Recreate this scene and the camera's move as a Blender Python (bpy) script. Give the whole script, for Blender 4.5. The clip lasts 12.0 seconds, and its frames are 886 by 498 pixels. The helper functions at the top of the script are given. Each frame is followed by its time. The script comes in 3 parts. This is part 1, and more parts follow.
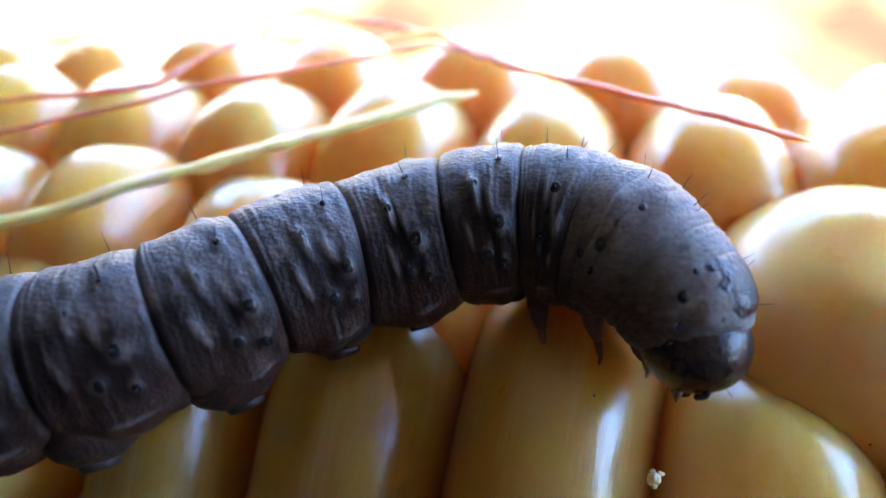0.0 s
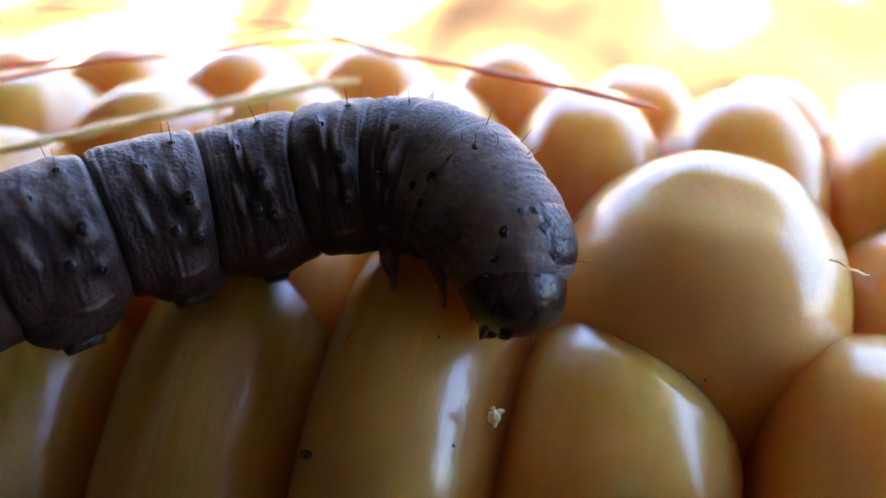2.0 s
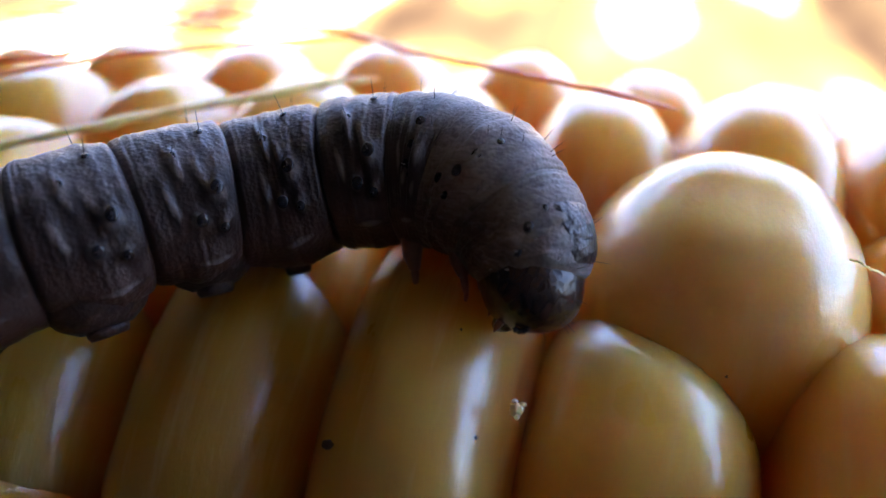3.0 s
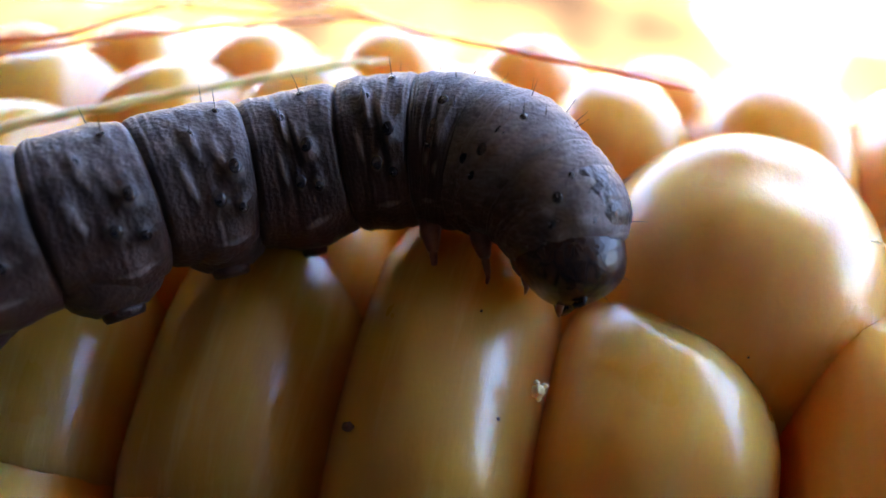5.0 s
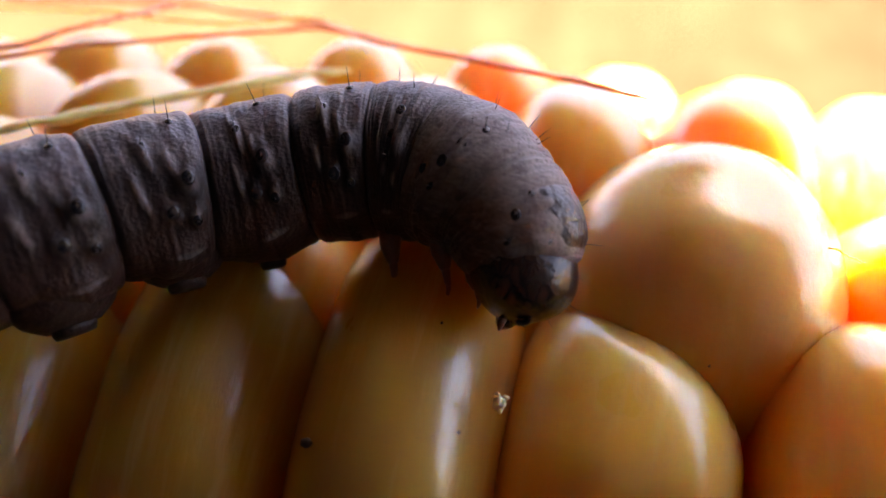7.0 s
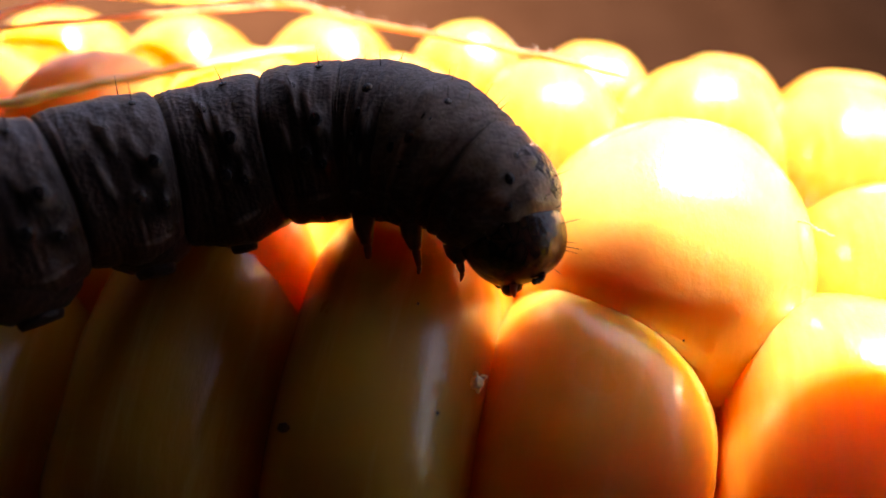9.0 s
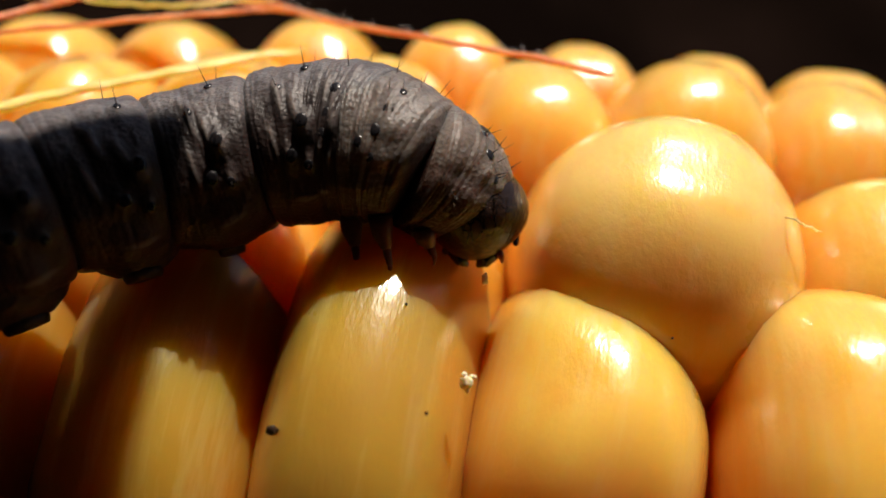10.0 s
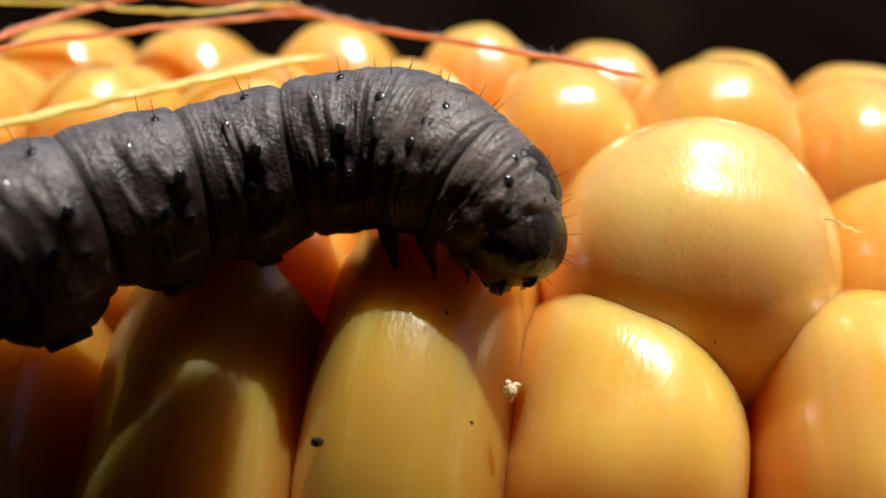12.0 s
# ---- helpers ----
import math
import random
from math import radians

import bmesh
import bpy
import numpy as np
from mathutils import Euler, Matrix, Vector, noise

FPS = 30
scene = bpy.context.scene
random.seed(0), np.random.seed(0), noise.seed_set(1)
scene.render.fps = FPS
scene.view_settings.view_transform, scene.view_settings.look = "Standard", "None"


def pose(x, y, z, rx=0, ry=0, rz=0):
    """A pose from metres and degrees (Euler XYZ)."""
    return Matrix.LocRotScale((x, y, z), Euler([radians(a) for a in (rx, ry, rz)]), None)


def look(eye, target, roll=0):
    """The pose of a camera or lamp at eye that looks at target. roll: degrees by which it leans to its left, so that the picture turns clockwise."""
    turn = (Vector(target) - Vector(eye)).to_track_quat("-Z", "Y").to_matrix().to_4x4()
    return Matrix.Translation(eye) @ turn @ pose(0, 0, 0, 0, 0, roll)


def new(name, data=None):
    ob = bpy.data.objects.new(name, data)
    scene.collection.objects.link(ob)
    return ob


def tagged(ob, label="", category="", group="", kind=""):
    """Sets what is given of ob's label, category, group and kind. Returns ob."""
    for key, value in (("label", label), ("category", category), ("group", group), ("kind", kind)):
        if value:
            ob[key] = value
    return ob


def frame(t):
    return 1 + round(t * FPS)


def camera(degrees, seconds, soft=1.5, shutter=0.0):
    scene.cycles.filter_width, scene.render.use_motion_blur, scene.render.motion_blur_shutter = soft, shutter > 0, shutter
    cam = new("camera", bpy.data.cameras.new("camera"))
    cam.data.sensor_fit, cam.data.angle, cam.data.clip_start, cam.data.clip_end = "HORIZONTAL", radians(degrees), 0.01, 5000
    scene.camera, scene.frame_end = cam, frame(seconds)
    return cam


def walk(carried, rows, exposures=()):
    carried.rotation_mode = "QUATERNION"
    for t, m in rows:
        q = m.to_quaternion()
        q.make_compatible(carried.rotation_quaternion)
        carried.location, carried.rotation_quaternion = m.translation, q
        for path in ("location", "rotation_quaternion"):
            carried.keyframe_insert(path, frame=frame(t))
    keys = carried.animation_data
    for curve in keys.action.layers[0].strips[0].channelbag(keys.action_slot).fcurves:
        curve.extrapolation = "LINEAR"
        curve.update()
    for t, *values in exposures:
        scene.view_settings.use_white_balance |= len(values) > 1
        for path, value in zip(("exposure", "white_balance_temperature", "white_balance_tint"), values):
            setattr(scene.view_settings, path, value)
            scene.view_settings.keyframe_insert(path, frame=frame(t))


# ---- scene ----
cam = camera(61.0, 12.0, soft=1.6)
cam.data.dof.use_dof = True
cam.data.dof.focus_distance = 0.0192
cam.data.dof.aperture_fstop = 40.0
MM = 0.001

# seconds, eye, target (millimetres), roll
PATH = [
    (0, (-0.77, -28.80, 30.13), (-6.33, -3.52, 16.10), 0.78),
    (0.5, (-0.21, -29.73, 28.45), (-6.32, -3.07, 17.02), 1.53),
    (1, (-0.13, -30.10, 28.19), (-6.30, -3.36, 17.14), 1.61),
    (1.5, (1.72, -29.97, 26.77), (-4.25, -2.49, 16.56), 2.22),
    (2, (2.75, -29.96, 26.94), (-2.05, -2.55, 15.85), 2.34),
    (2.5, (2.44, -30.26, 26.63), (-2.42, -2.49, 15.83), 3.00),
    (3, (2.11, -30.35, 26.53), (-2.61, -2.51, 15.75), 3.41),
    (5, (1.37, -30.41, 26.19), (-2.91, -2.73, 15.12), 3.69),
    (5.5, (1.33, -30.49, 26.12), (-2.69, -2.84, 15.26), 3.90),
    (6, (1.73, -30.21, 26.27), (-2.79, -2.84, 15.27), 2.74),
    (6.5, (1.30, -30.69, 26.44), (-2.08, -2.29, 15.42), 3.81),
    (7, (1.78, -30.12, 26.18), (-1.62, -2.38, 15.60), 3.78),
    (9, (1.58, -29.98, 26.15), (-0.47, -2.31, 14.82), 3.72),
    (9.5, (1.70, -29.97, 26.07), (-0.53, -2.20, 14.82), 3.27),
    (10, (1.78, -29.98, 26.02), (-0.11, -2.09, 14.86), 3.18),
    (10.5, (1.68, -29.79, 26.35), (-0.13, -1.95, 14.88), 2.86),
    (11, (1.90, -29.82, 26.42), (-0.22, -2.01, 15.25), 2.06),
    (11.5, (1.35, -29.86, 26.26), (-0.86, -1.95, 15.08), 2.00),
    (12, (0.79, -29.86, 26.31), (-1.15, -1.91, 14.80), 2.23),
]


def mm(p):
    return Vector(p) * MM


# seconds, stops, kelvin, tint
EXPOSURES = [
    (0.0, 5.4, 5300, 13), (0.4, 4.9, 5700, 20), (1.0, 4.75, 5900, 22), (3.2, 4.7, 5900, 22), (5.0, 4.9, 6100, 20), (5.5, 5.0, 6800, 20),
    (6.5, 4.78, 7900, 30), (7.2, 4.38, 8200, 32), (8.8, 2.8, 8200, 32), (9.0, 2.42, 8200, 32), (9.5, 1.1, 8200, 32),
    (9.8, 0.4, 7100, 14), (10.5, 0.14, 6800, 16), (12.0, 0.28, 6300, 14)]
walk(cam, [(t, look(mm(eye), mm(target), roll)) for t, eye, target, roll in PATH], EXPOSURES)

# ---- light ----
SUN = Vector((0.17, 0.13, 0.97)).normalized()
world = bpy.data.worlds.new("sky")
scene.world = world
world.use_nodes = True
wn = world.node_tree
sky = wn.nodes.new("ShaderNodeTexSky")
sky.sky_type = "NISHITA"
sky.sun_disc = False
sky.sun_elevation = math.asin(SUN.z)
sky.sun_rotation = math.atan2(SUN.x, SUN.y)
wn.links.new(sky.outputs[0], wn.nodes["Background"].inputs[0])
wn.nodes["Background"].inputs[1].default_value = 0.05
sun_data = bpy.data.lights.new("sun", "SUN")
sun_data.energy, sun_data.angle, sun_data.color = 5.0, radians(0.45), (1.0, 0.93, 0.82)
sun = new("sun", sun_data)
sun.matrix_world = look(SUN * 2, (0, 0, 0))


# ---- materials ----
class Mat:
    """A node material with a Principled shader and short ways to add nodes."""

    def __init__(self, name):
        self.m = bpy.data.materials.new(name)
        self.m.use_nodes = True
        self.t = self.m.node_tree
        self.p = self.t.nodes["Principled BSDF"]

    def node(self, kind, **inputs):
        n = self.t.nodes.new(kind)
        for k, v in inputs.items():
            s = n.inputs[k.replace("_", " ")]
            if isinstance(v, bpy.types.NodeSocket):
                self.t.links.new(v, s)
            else:
                s.default_value = v
        return n

    def put(self, **inputs):
        for k, v in inputs.items():
            s = self.p.inputs[k.replace("_", " ")]
            if isinstance(v, bpy.types.NodeSocket):
                self.t.links.new(v, s)
            else:
                s.default_value = v
        return self

    def coords(self, kind="Object", scale=1.0):
        c = self.node("ShaderNodeTexCoord").outputs[kind]
        return self.node("ShaderNodeVectorMath", Vector=c).outputs[0] if scale == 1.0 else self.scaled(c, scale)

    def scaled(self, v, s):
        n = self.t.nodes.new("ShaderNodeVectorMath")
        n.operation = "MULTIPLY"
        self.t.links.new(v, n.inputs[0])
        n.inputs[1].default_value = s if isinstance(s, tuple) else (s, s, s)
        return n.outputs[0]

    def added(self, a, b):
        n = self.t.nodes.new("ShaderNodeVectorMath")
        n.operation = "ADD"
        self.t.links.new(a, n.inputs[0])
        self.t.links.new(b, n.inputs[1])
        return n.outputs[0]

    def noise(self, v, scale, detail=3.0, rough=0.5, distortion=0.0):
        return self.node("ShaderNodeTexNoise", Vector=v, Scale=scale, Detail=detail, Roughness=rough, Distortion=distortion).outputs[0]

    def voronoi(self, v, scale, feature="F1"):
        n = self.t.nodes.new("ShaderNodeTexVoronoi")
        n.feature = feature
        self.t.links.new(v, n.inputs["Vector"])
        n.inputs["Scale"].default_value = scale
        return n.outputs["Distance"]

    def ramp(self, fac, *stops):
        n = self.node("ShaderNodeValToRGB", Fac=fac)
        e = n.color_ramp.elements
        while len(e) < len(stops):
            e.new(0.5)
        for el, (pos, col) in zip(e, stops):
            el.position = pos
            el.color = (*col, 1) if isinstance(col, tuple) else (col, col, col, 1)
        return n.outputs[0]

    def mix(self, fac, a, b, blend="MIX"):
        n = self.t.nodes.new("ShaderNodeMix")
        n.data_type, n.blend_type = "RGBA", blend
        for s, v in ((n.inputs[0], fac), (n.inputs[6], a), (n.inputs[7], b)):
            if isinstance(v, bpy.types.NodeSocket):
                self.t.links.new(v, s)
            else:
                s.default_value = (*v, 1) if isinstance(v, tuple) else v
        return n.outputs[2]

    def math(self, op, a, b=0.0):
        n = self.t.nodes.new("ShaderNodeMath")
        n.operation = op
        for s, v in ((n.inputs[0], a), (n.inputs[1], b)):
            if isinstance(v, bpy.types.NodeSocket):
                self.t.links.new(v, s)
            else:
                s.default_value = v
        return n.outputs[0]

    def random(self):
        return self.t.nodes.new("ShaderNodeObjectInfo").outputs["Random"]

    def split(self, v):
        return self.node("ShaderNodeSeparateXYZ", Vector=v).outputs

    def bump(self, height, distance, strength=1.0):
        n = self.node("ShaderNodeBump", Height=height, Distance=distance, Strength=strength)
        self.t.links.new(n.outputs[0], self.p.inputs["Normal"])
        self.t.links.new(n.outputs[0], self.p.inputs["Coat Normal"])
        return self


def sss(mat, weight, radius, scale):
    mat.put(Subsurface_Weight=weight, Subsurface_Radius=radius, Subsurface_Scale=scale)


def kernel_material(name, crown_tint, flank_tint, glow=0.0055):
    """Kernel skin: paler on the crown, deeper orange down the flanks, with fine streaks and a waxy gloss."""
    a = Mat(name)
    obj = a.coords("Object")
    rnd = a.random()
    shifted = a.added(obj, a.node("ShaderNodeCombineXYZ", X=a.math("MULTIPLY", rnd, 3.7), Y=rnd, Z=rnd).outputs[0])
    blotch = a.noise(shifted, 900.0, 3.0)
    depth = a.math("ADD", a.math("MULTIPLY", a.split(obj)[2], -700.0), a.math("MULTIPLY", a.math("SUBTRACT", blotch, 0.5), 0.55))
    warm = tuple(c * f for c, f in zip(crown_tint, (1.0, 0.93, 0.8)))
    tint = a.mix(rnd, crown_tint, warm)
    col = a.mix(a.ramp(depth, (0.12, 0.0), (0.55, 1.0)), tint, flank_tint)
    streak = a.noise(a.scaled(shifted, (3.0, 0.4, 1.0)), 1400.0, 5.0, 0.65)
    col = a.mix(a.ramp(streak, (0.50, 0.0), (0.78, 0.35)), col, (0.90, 0.74, 0.38))
    col = a.mix(a.ramp(a.noise(shifted, 2300.0, 3.0), (0.28, 0.25), (0.42, 0.0)), col, flank_tint)
    a.put(Base_Color=col, Roughness=a.ramp(a.noise(shifted, 1800.0, 4.0), (0.3, 0.26), (0.75, 0.48)), IOR=1.45, Coat_Weight=1.0, Coat_Roughness=0.12, Coat_IOR=1.55, Specular_IOR_Level=0.5)
    sss(a, 0.95, (1.0, 0.62, 0.15), glow)
    ridge = a.noise(a.scaled(shifted, (1.0, 0.5, 1.0)), 20000.0, 3.0, 0.6)
    swell = a.noise(shifted, 1100.0, 2.0)
    a.bump(a.math("ADD", a.math("MULTIPLY", ridge, 0.5), a.math("MULTIPLY", swell, 0.8)), 0.00014, 0.32)
    return a.m


# raised warts and slanting ridges on every ring: along it, round it from the back (radians), their two half-widths and height
MOUNDS = [(0.74, 1.22, 0.12, 0.16, 0.10), (0.50, 1.52, 0.08, 0.11, 0.065), (0.76, 1.62, 0.08, 0.11, 0.06), (0.42, 0.72, 0.06, 0.09, 0.04), (0.72, 0.36, 0.06, 0.08, 0.025)]
RIDGES = [(0.40, 0.78, 0.050, 0.30, 0.034), (0.60, 0.98, 0.055, 0.24, 0.036), (0.28, 1.28, 0.050, 0.24, 0.028), (0.62, 2.02, 0.22, 0.05, 0.055)]
SLANT = 0.18


def skin_material(name, pale=False):
    """Larva skin. The UV map runs round the body (0.5 at the back) and along each ring."""
    a = Mat(name)
    uv = a.split(a.coords("UV"))
    obj = a.coords("Object")
    round_ = a.math("MULTIPLY", a.math("ABSOLUTE", a.math("SUBTRACT", uv[0], 0.5)), 2 * math.pi)
    wander = a.math("SUBTRACT", a.noise(obj, 700.0, 3.0), 0.5)
    small = a.math("SUBTRACT", a.noise(obj, 2600.0, 3.0), 0.5)
    # the grey back ends in a scalloped border, lower in the middle of each ring
    scallop = a.math("MULTIPLY", a.math("COSINE", a.math("MULTIPLY", a.math("SUBTRACT", uv[1], 0.82), 2 * math.pi)), -0.012)
    band = a.math("ADD", a.math("ADD", a.math("MULTIPLY", round_, 0.5 / math.pi), a.math("MULTIPLY", wander, 0.05)), a.math("ADD", scallop, a.math("MULTIPLY", small, 0.02)))
    if pale:
        base = a.ramp(band, (0.0, (0.125, 0.112, 0.113)), (0.12, (0.155, 0.134, 0.126)), (0.22, (0.135, 0.106, 0.090)), (0.30, (0.075, 0.040, 0.030)), (0.40, (0.045, 0.017, 0.011)), (0.5, (0.034, 0.010, 0.006)))
    else:
        base = a.ramp(band, (0.0, (0.102, 0.097, 0.107)), (0.07, (0.124, 0.114, 0.121)), (0.125, (0.086, 0.075, 0.077)), (0.155, (0.026, 0.019, 0.019)),
                      (0.25, (0.026, 0.013, 0.011)), (0.285, (0.044, 0.022, 0.017)), (0.33, (0.055, 0.026, 0.020)), (0.38, (0.042, 0.014, 0.009)), (0.5, (0.036, 0.010, 0.006)))
    # fine wavy lines along the body, short wrinkles round it, and dark flecks
    lines = a.noise(a.scaled(obj, (0.4, 1.5, 1.5)), 5200.0, 4.0, 0.65, 0.8)
    wrinkles = a.noise(a.scaled(obj, (2.2, 0.6, 0.6)), 4600.0, 4.0, 0.6, 0.6)
    fleck = a.noise(obj, 1500.0, 4.0, 0.65)
    light = (0.21, 0.182, 0.168) if pale else a.ramp(band, (0.12, (0.22, 0.20, 0.197)), (0.155, (0.030, 0.025, 0.026)), (0.27, (0.025, 0.019, 0.019)), (0.31, (0.085, 0.050, 0.040)), (0.39, (0.05, 0.02, 0.014)))
    col = a.mix(a.ramp(lines, (0.50, 0.0), (0.68, 0.55)), base, light)
    col = a.mix(a.ramp(lines, (0.36, 0.40), (0.46, 0.0)), col, (0.026, 0.020, 0.018))
    col = a.mix(a.ramp(wrinkles, (0.34, 0.32), (0.45, 0.0)), col, (0.030, 0.023, 0.021))
    col = a.mix(a.ramp(fleck, (0.36, 0.45), (0.47, 0.0)), col, (0.028, 0.021, 0.019))
    # paler skin on the warts and ridges
    for u, r, wu, wr, h in [] if pale else MOUNDS[:3] + RIDGES:
        slant = SLANT if (u, r, wu, wr, h) in RIDGES else 0.0
        across = a.math("SUBTRACT", round_, r)
        along = a.math("SUBTRACT", a.math("SUBTRACT", a.math("ADD", uv[1], a.math("MULTIPLY", small, 0.06)), u), a.math("MULTIPLY", across, slant))
        far = a.math("ADD", a.math("POWER", a.math("MULTIPLY", a.math("ABSOLUTE", along), 1 / wu), 2.0), a.math("POWER", a.math("MULTIPLY", a.math("ABSOLUTE", across), 1 / wr), 2.0))
        col = a.mix(a.ramp(a.math("ADD", far, a.math("MULTIPLY", small, 0.8)), (0.10, 0.5 if slant else 0.35), (1.0, 0.0)), col, (0.22, 0.19, 0.178))
    a.put(Base_Color=col, Roughness=a.ramp(fleck, (0.3, 0.32), (0.7, 0.54)), Specular_IOR_Level=0.28)
    sss(a, 0.6 if pale else 0.3, (1.0, 0.45, 0.25), 0.0016 if pale else 0.0006)
    grains = a.voronoi(obj, 9000.0)
    a.bump(a.math("ADD", a.math("ADD", a.math("MULTIPLY", wrinkles, 0.5), a.math("MULTIPLY", lines, 0.5)), a.math("MULTIPLY", grains, 0.5)), 0.000055, 0.65)
    return a.m


def plain(name, col, rough=0.5, spread=0.25, scale=1500.0, relief=0.00003, sub=0.0, spec=0.5):
    a = Mat(name)
    obj = a.coords("Object")
    n = a.noise(obj, scale, 4.0, 0.6)
    dark = tuple(c * (1 - spread) for c in col)
    pale = tuple(min(1.0, c * (1 + spread)) for c in col)
    a.put(Base_Color=a.ramp(n, (0.3, dark), (0.7, pale)), Roughness=rough, Specular_IOR_Level=spec)
    if sub:
        sss(a, sub, (1.0, 0.5, 0.2), 0.0006)
    a.bump(a.noise(obj, scale * 2.2, 3.0), relief, 0.5)
    return a.m


def head_material():
    a = Mat("head_capsule_brown")
    obj = a.coords("Object")
    bent = a.added(obj, a.scaled(a.node("ShaderNodeTexNoise", Vector=obj, Scale=1500.0, Detail=2.0).outputs[1], 0.0004))
    net = a.voronoi(a.scaled(bent, (1.0, 1.0, 0.45)), 4200.0, "DISTANCE_TO_EDGE")
    blot = a.noise(obj, 1100.0, 3.0)
    col = a.mix(a.ramp(net, (0.02, 0.8), (0.22, 0.0)), (0.034, 0.017, 0.012), (0.010, 0.006, 0.005))
    col = a.mix(a.ramp(blot, (0.42, 0.0), (0.62, 0.85)), col, (0.016, 0.010, 0.008))
    a.put(Base_Color=col, Roughness=0.27, Specular_IOR_Level=0.45)
    a.bump(a.math("ADD", a.noise(obj, 5000.0, 3.0), a.noise(a.scaled(obj, (1.0, 1.0, 0.4)), 1900.0, 3.0)), 0.00008, 0.55)
    return a.m


def ground_material():
    """Sunlit straw and weeds, then bare tan soil, then soil with shade painted in, along the ground's own x."""
    a = Mat("garden_ground")
    obj = a.coords("Object")
    tall = a.scaled(obj, (1.0, 0.45, 0.45))
    big = a.noise(tall, 5.0, 2.0)
    along = a.math("ADD", a.split(obj)[0], a.math("MULTIPLY", a.math("SUBTRACT", big, 0.5), 0.25))
    spots = a.noise(tall, 15.0, 2.0, 0.45)
    straw = a.ramp(spots, (0.34, (0.018, 0.011, 0.006)), (0.42, (0.04, 0.026, 0.012)), (0.48, (0.085, 0.055, 0.014)), (0.54, (0.12, 0.085, 0.018)), (0.60, (0.55, 0.48, 0.33)))
    soil_n = a.noise(tall, 40.0, 5.0, 0.65)
    tan = a.ramp(soil_n, (0.3, (0.052, 0.0235, 0.0120)), (0.7, (0.075, 0.036, 0.0195)))
    # soil lying in shade: the shade is put into a near-black colour
    shaded_soil = a.ramp(a.noise(tall, 9.0, 3.0, 0.5, 0.6), (0.40, (0.003, 0.0018, 0.0014)), (0.60, (0.007, 0.004, 0.003)), (0.74, (0.016, 0.009, 0.0065)))
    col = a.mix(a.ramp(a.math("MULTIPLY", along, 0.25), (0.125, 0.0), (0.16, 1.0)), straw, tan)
    col = a.mix(a.ramp(a.math("MULTIPLY", along, 0.25), (0.36, 0.0), (0.45, 1.0)), col, shaded_soil)
    a.put(Base_Color=col, Roughness=0.9, Specular_IOR_Level=0.0)
    a.bump(a.noise(obj, 120.0, 5.0, 0.6), 0.006, 0.7)
    return a.m


def leaf_material():
    a = Mat("green_shade_leaf")
    obj = a.coords("Object")
    veins = a.noise(a.scaled(obj, (0.03, 1.0, 1.0)), 700.0, 2.0)
    a.put(Base_Color=a.ramp(veins, (0.35, (0.03, 0.04, 0.012)), (0.65, (0.05, 0.065, 0.02))), Roughness=0.5)
    a.bump(veins, 0.0003, 0.5)
    return a.m


KERNEL = kernel_material("ripe_kernel", (0.85, 0.49, 0.09), (0.80, 0.27, 0.02))
# olive crown; the orange flank tint paints in light glowing through thin edges
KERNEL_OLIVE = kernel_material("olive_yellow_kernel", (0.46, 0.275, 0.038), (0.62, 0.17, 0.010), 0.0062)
KERNEL_PALE = kernel_material("pale_cream_kernel", (0.88, 0.63, 0.20), (0.84, 0.36, 0.03), 0.0024)
SKIN = skin_material("larva_skin")
PALE_SKIN = skin_material("larva_skin_pale", True)
HEAD = head_material()
PLATE = plain("dark_sclerite", (0.018, 0.013, 0.012), 0.33, 0.5, 2500.0, 0.00022, spec=0.5)
TUBERCLE = plain("black_tubercle", (0.012, 0.011, 0.013), 0.25, 0.4, 3000.0)
HAIR = plain("dark_bristle", (0.03, 0.022, 0.018), 0.4)
LEG = plain("amber_brown_leg", (0.13, 0.05, 0.022), 0.32, 0.35, 2500.0, sub=0.5)
PROLEG = plain("dark_reddish_proleg", (0.038, 0.020, 0.016), 0.5, 0.55, 2600.0, 0.00012, sub=0.3, spec=0.35)
JAW = plain("black_jaw", (0.01, 0.008, 0.008), 0.25)
SILK_BROWN = plain("dry_brown_silk", (0.56, 0.19, 0.07), 0.4, 0.35, 900.0, 0.00006, sub=0.8)
SILK_PALE = plain("pale_yellow_silk", (0.86, 0.62, 0.22), 0.3, 0.15, 700.0, 0.00004, sub=0.8)
for strand_material in (SILK_BROWN, SILK_PALE):
    strand_material.node_tree.nodes["Principled BSDF"].inputs["Subsurface Scale"].default_value = 0.0014
CHAFF = plain("pale_cob_chaff", (0.62, 0.34, 0.08), 0.7, 0.3, 500.0, 0.0003, sub=0.4)
CRUMB = plain("white_pulp", (0.82, 0.66, 0.42), 0.4, 0.2, 900.0, 0.0001, sub=0.5)
SPECK = plain("brown_speck", (0.035, 0.016, 0.008), 0.5)
LIGHT_BLOCK = plain("dark_light_block", (0.016, 0.011, 0.008), 0.8, 0.3, 60.0, 0.0004)
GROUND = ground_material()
LEAF = leaf_material()


# ---- mesh helpers (build in millimetres) ----
def mesh_of(name, bm, material, smooth=True):
    bmesh.ops.scale(bm, vec=(MM, MM, MM), verts=bm.verts)
    bmesh.ops.recalc_face_normals(bm, faces=bm.faces)
    for f in bm.faces:
        f.smooth = smooth
    me = bpy.data.meshes.new(name)
    bm.to_mesh(me)
    bm.free()
    me.materials.append(material)
    return me


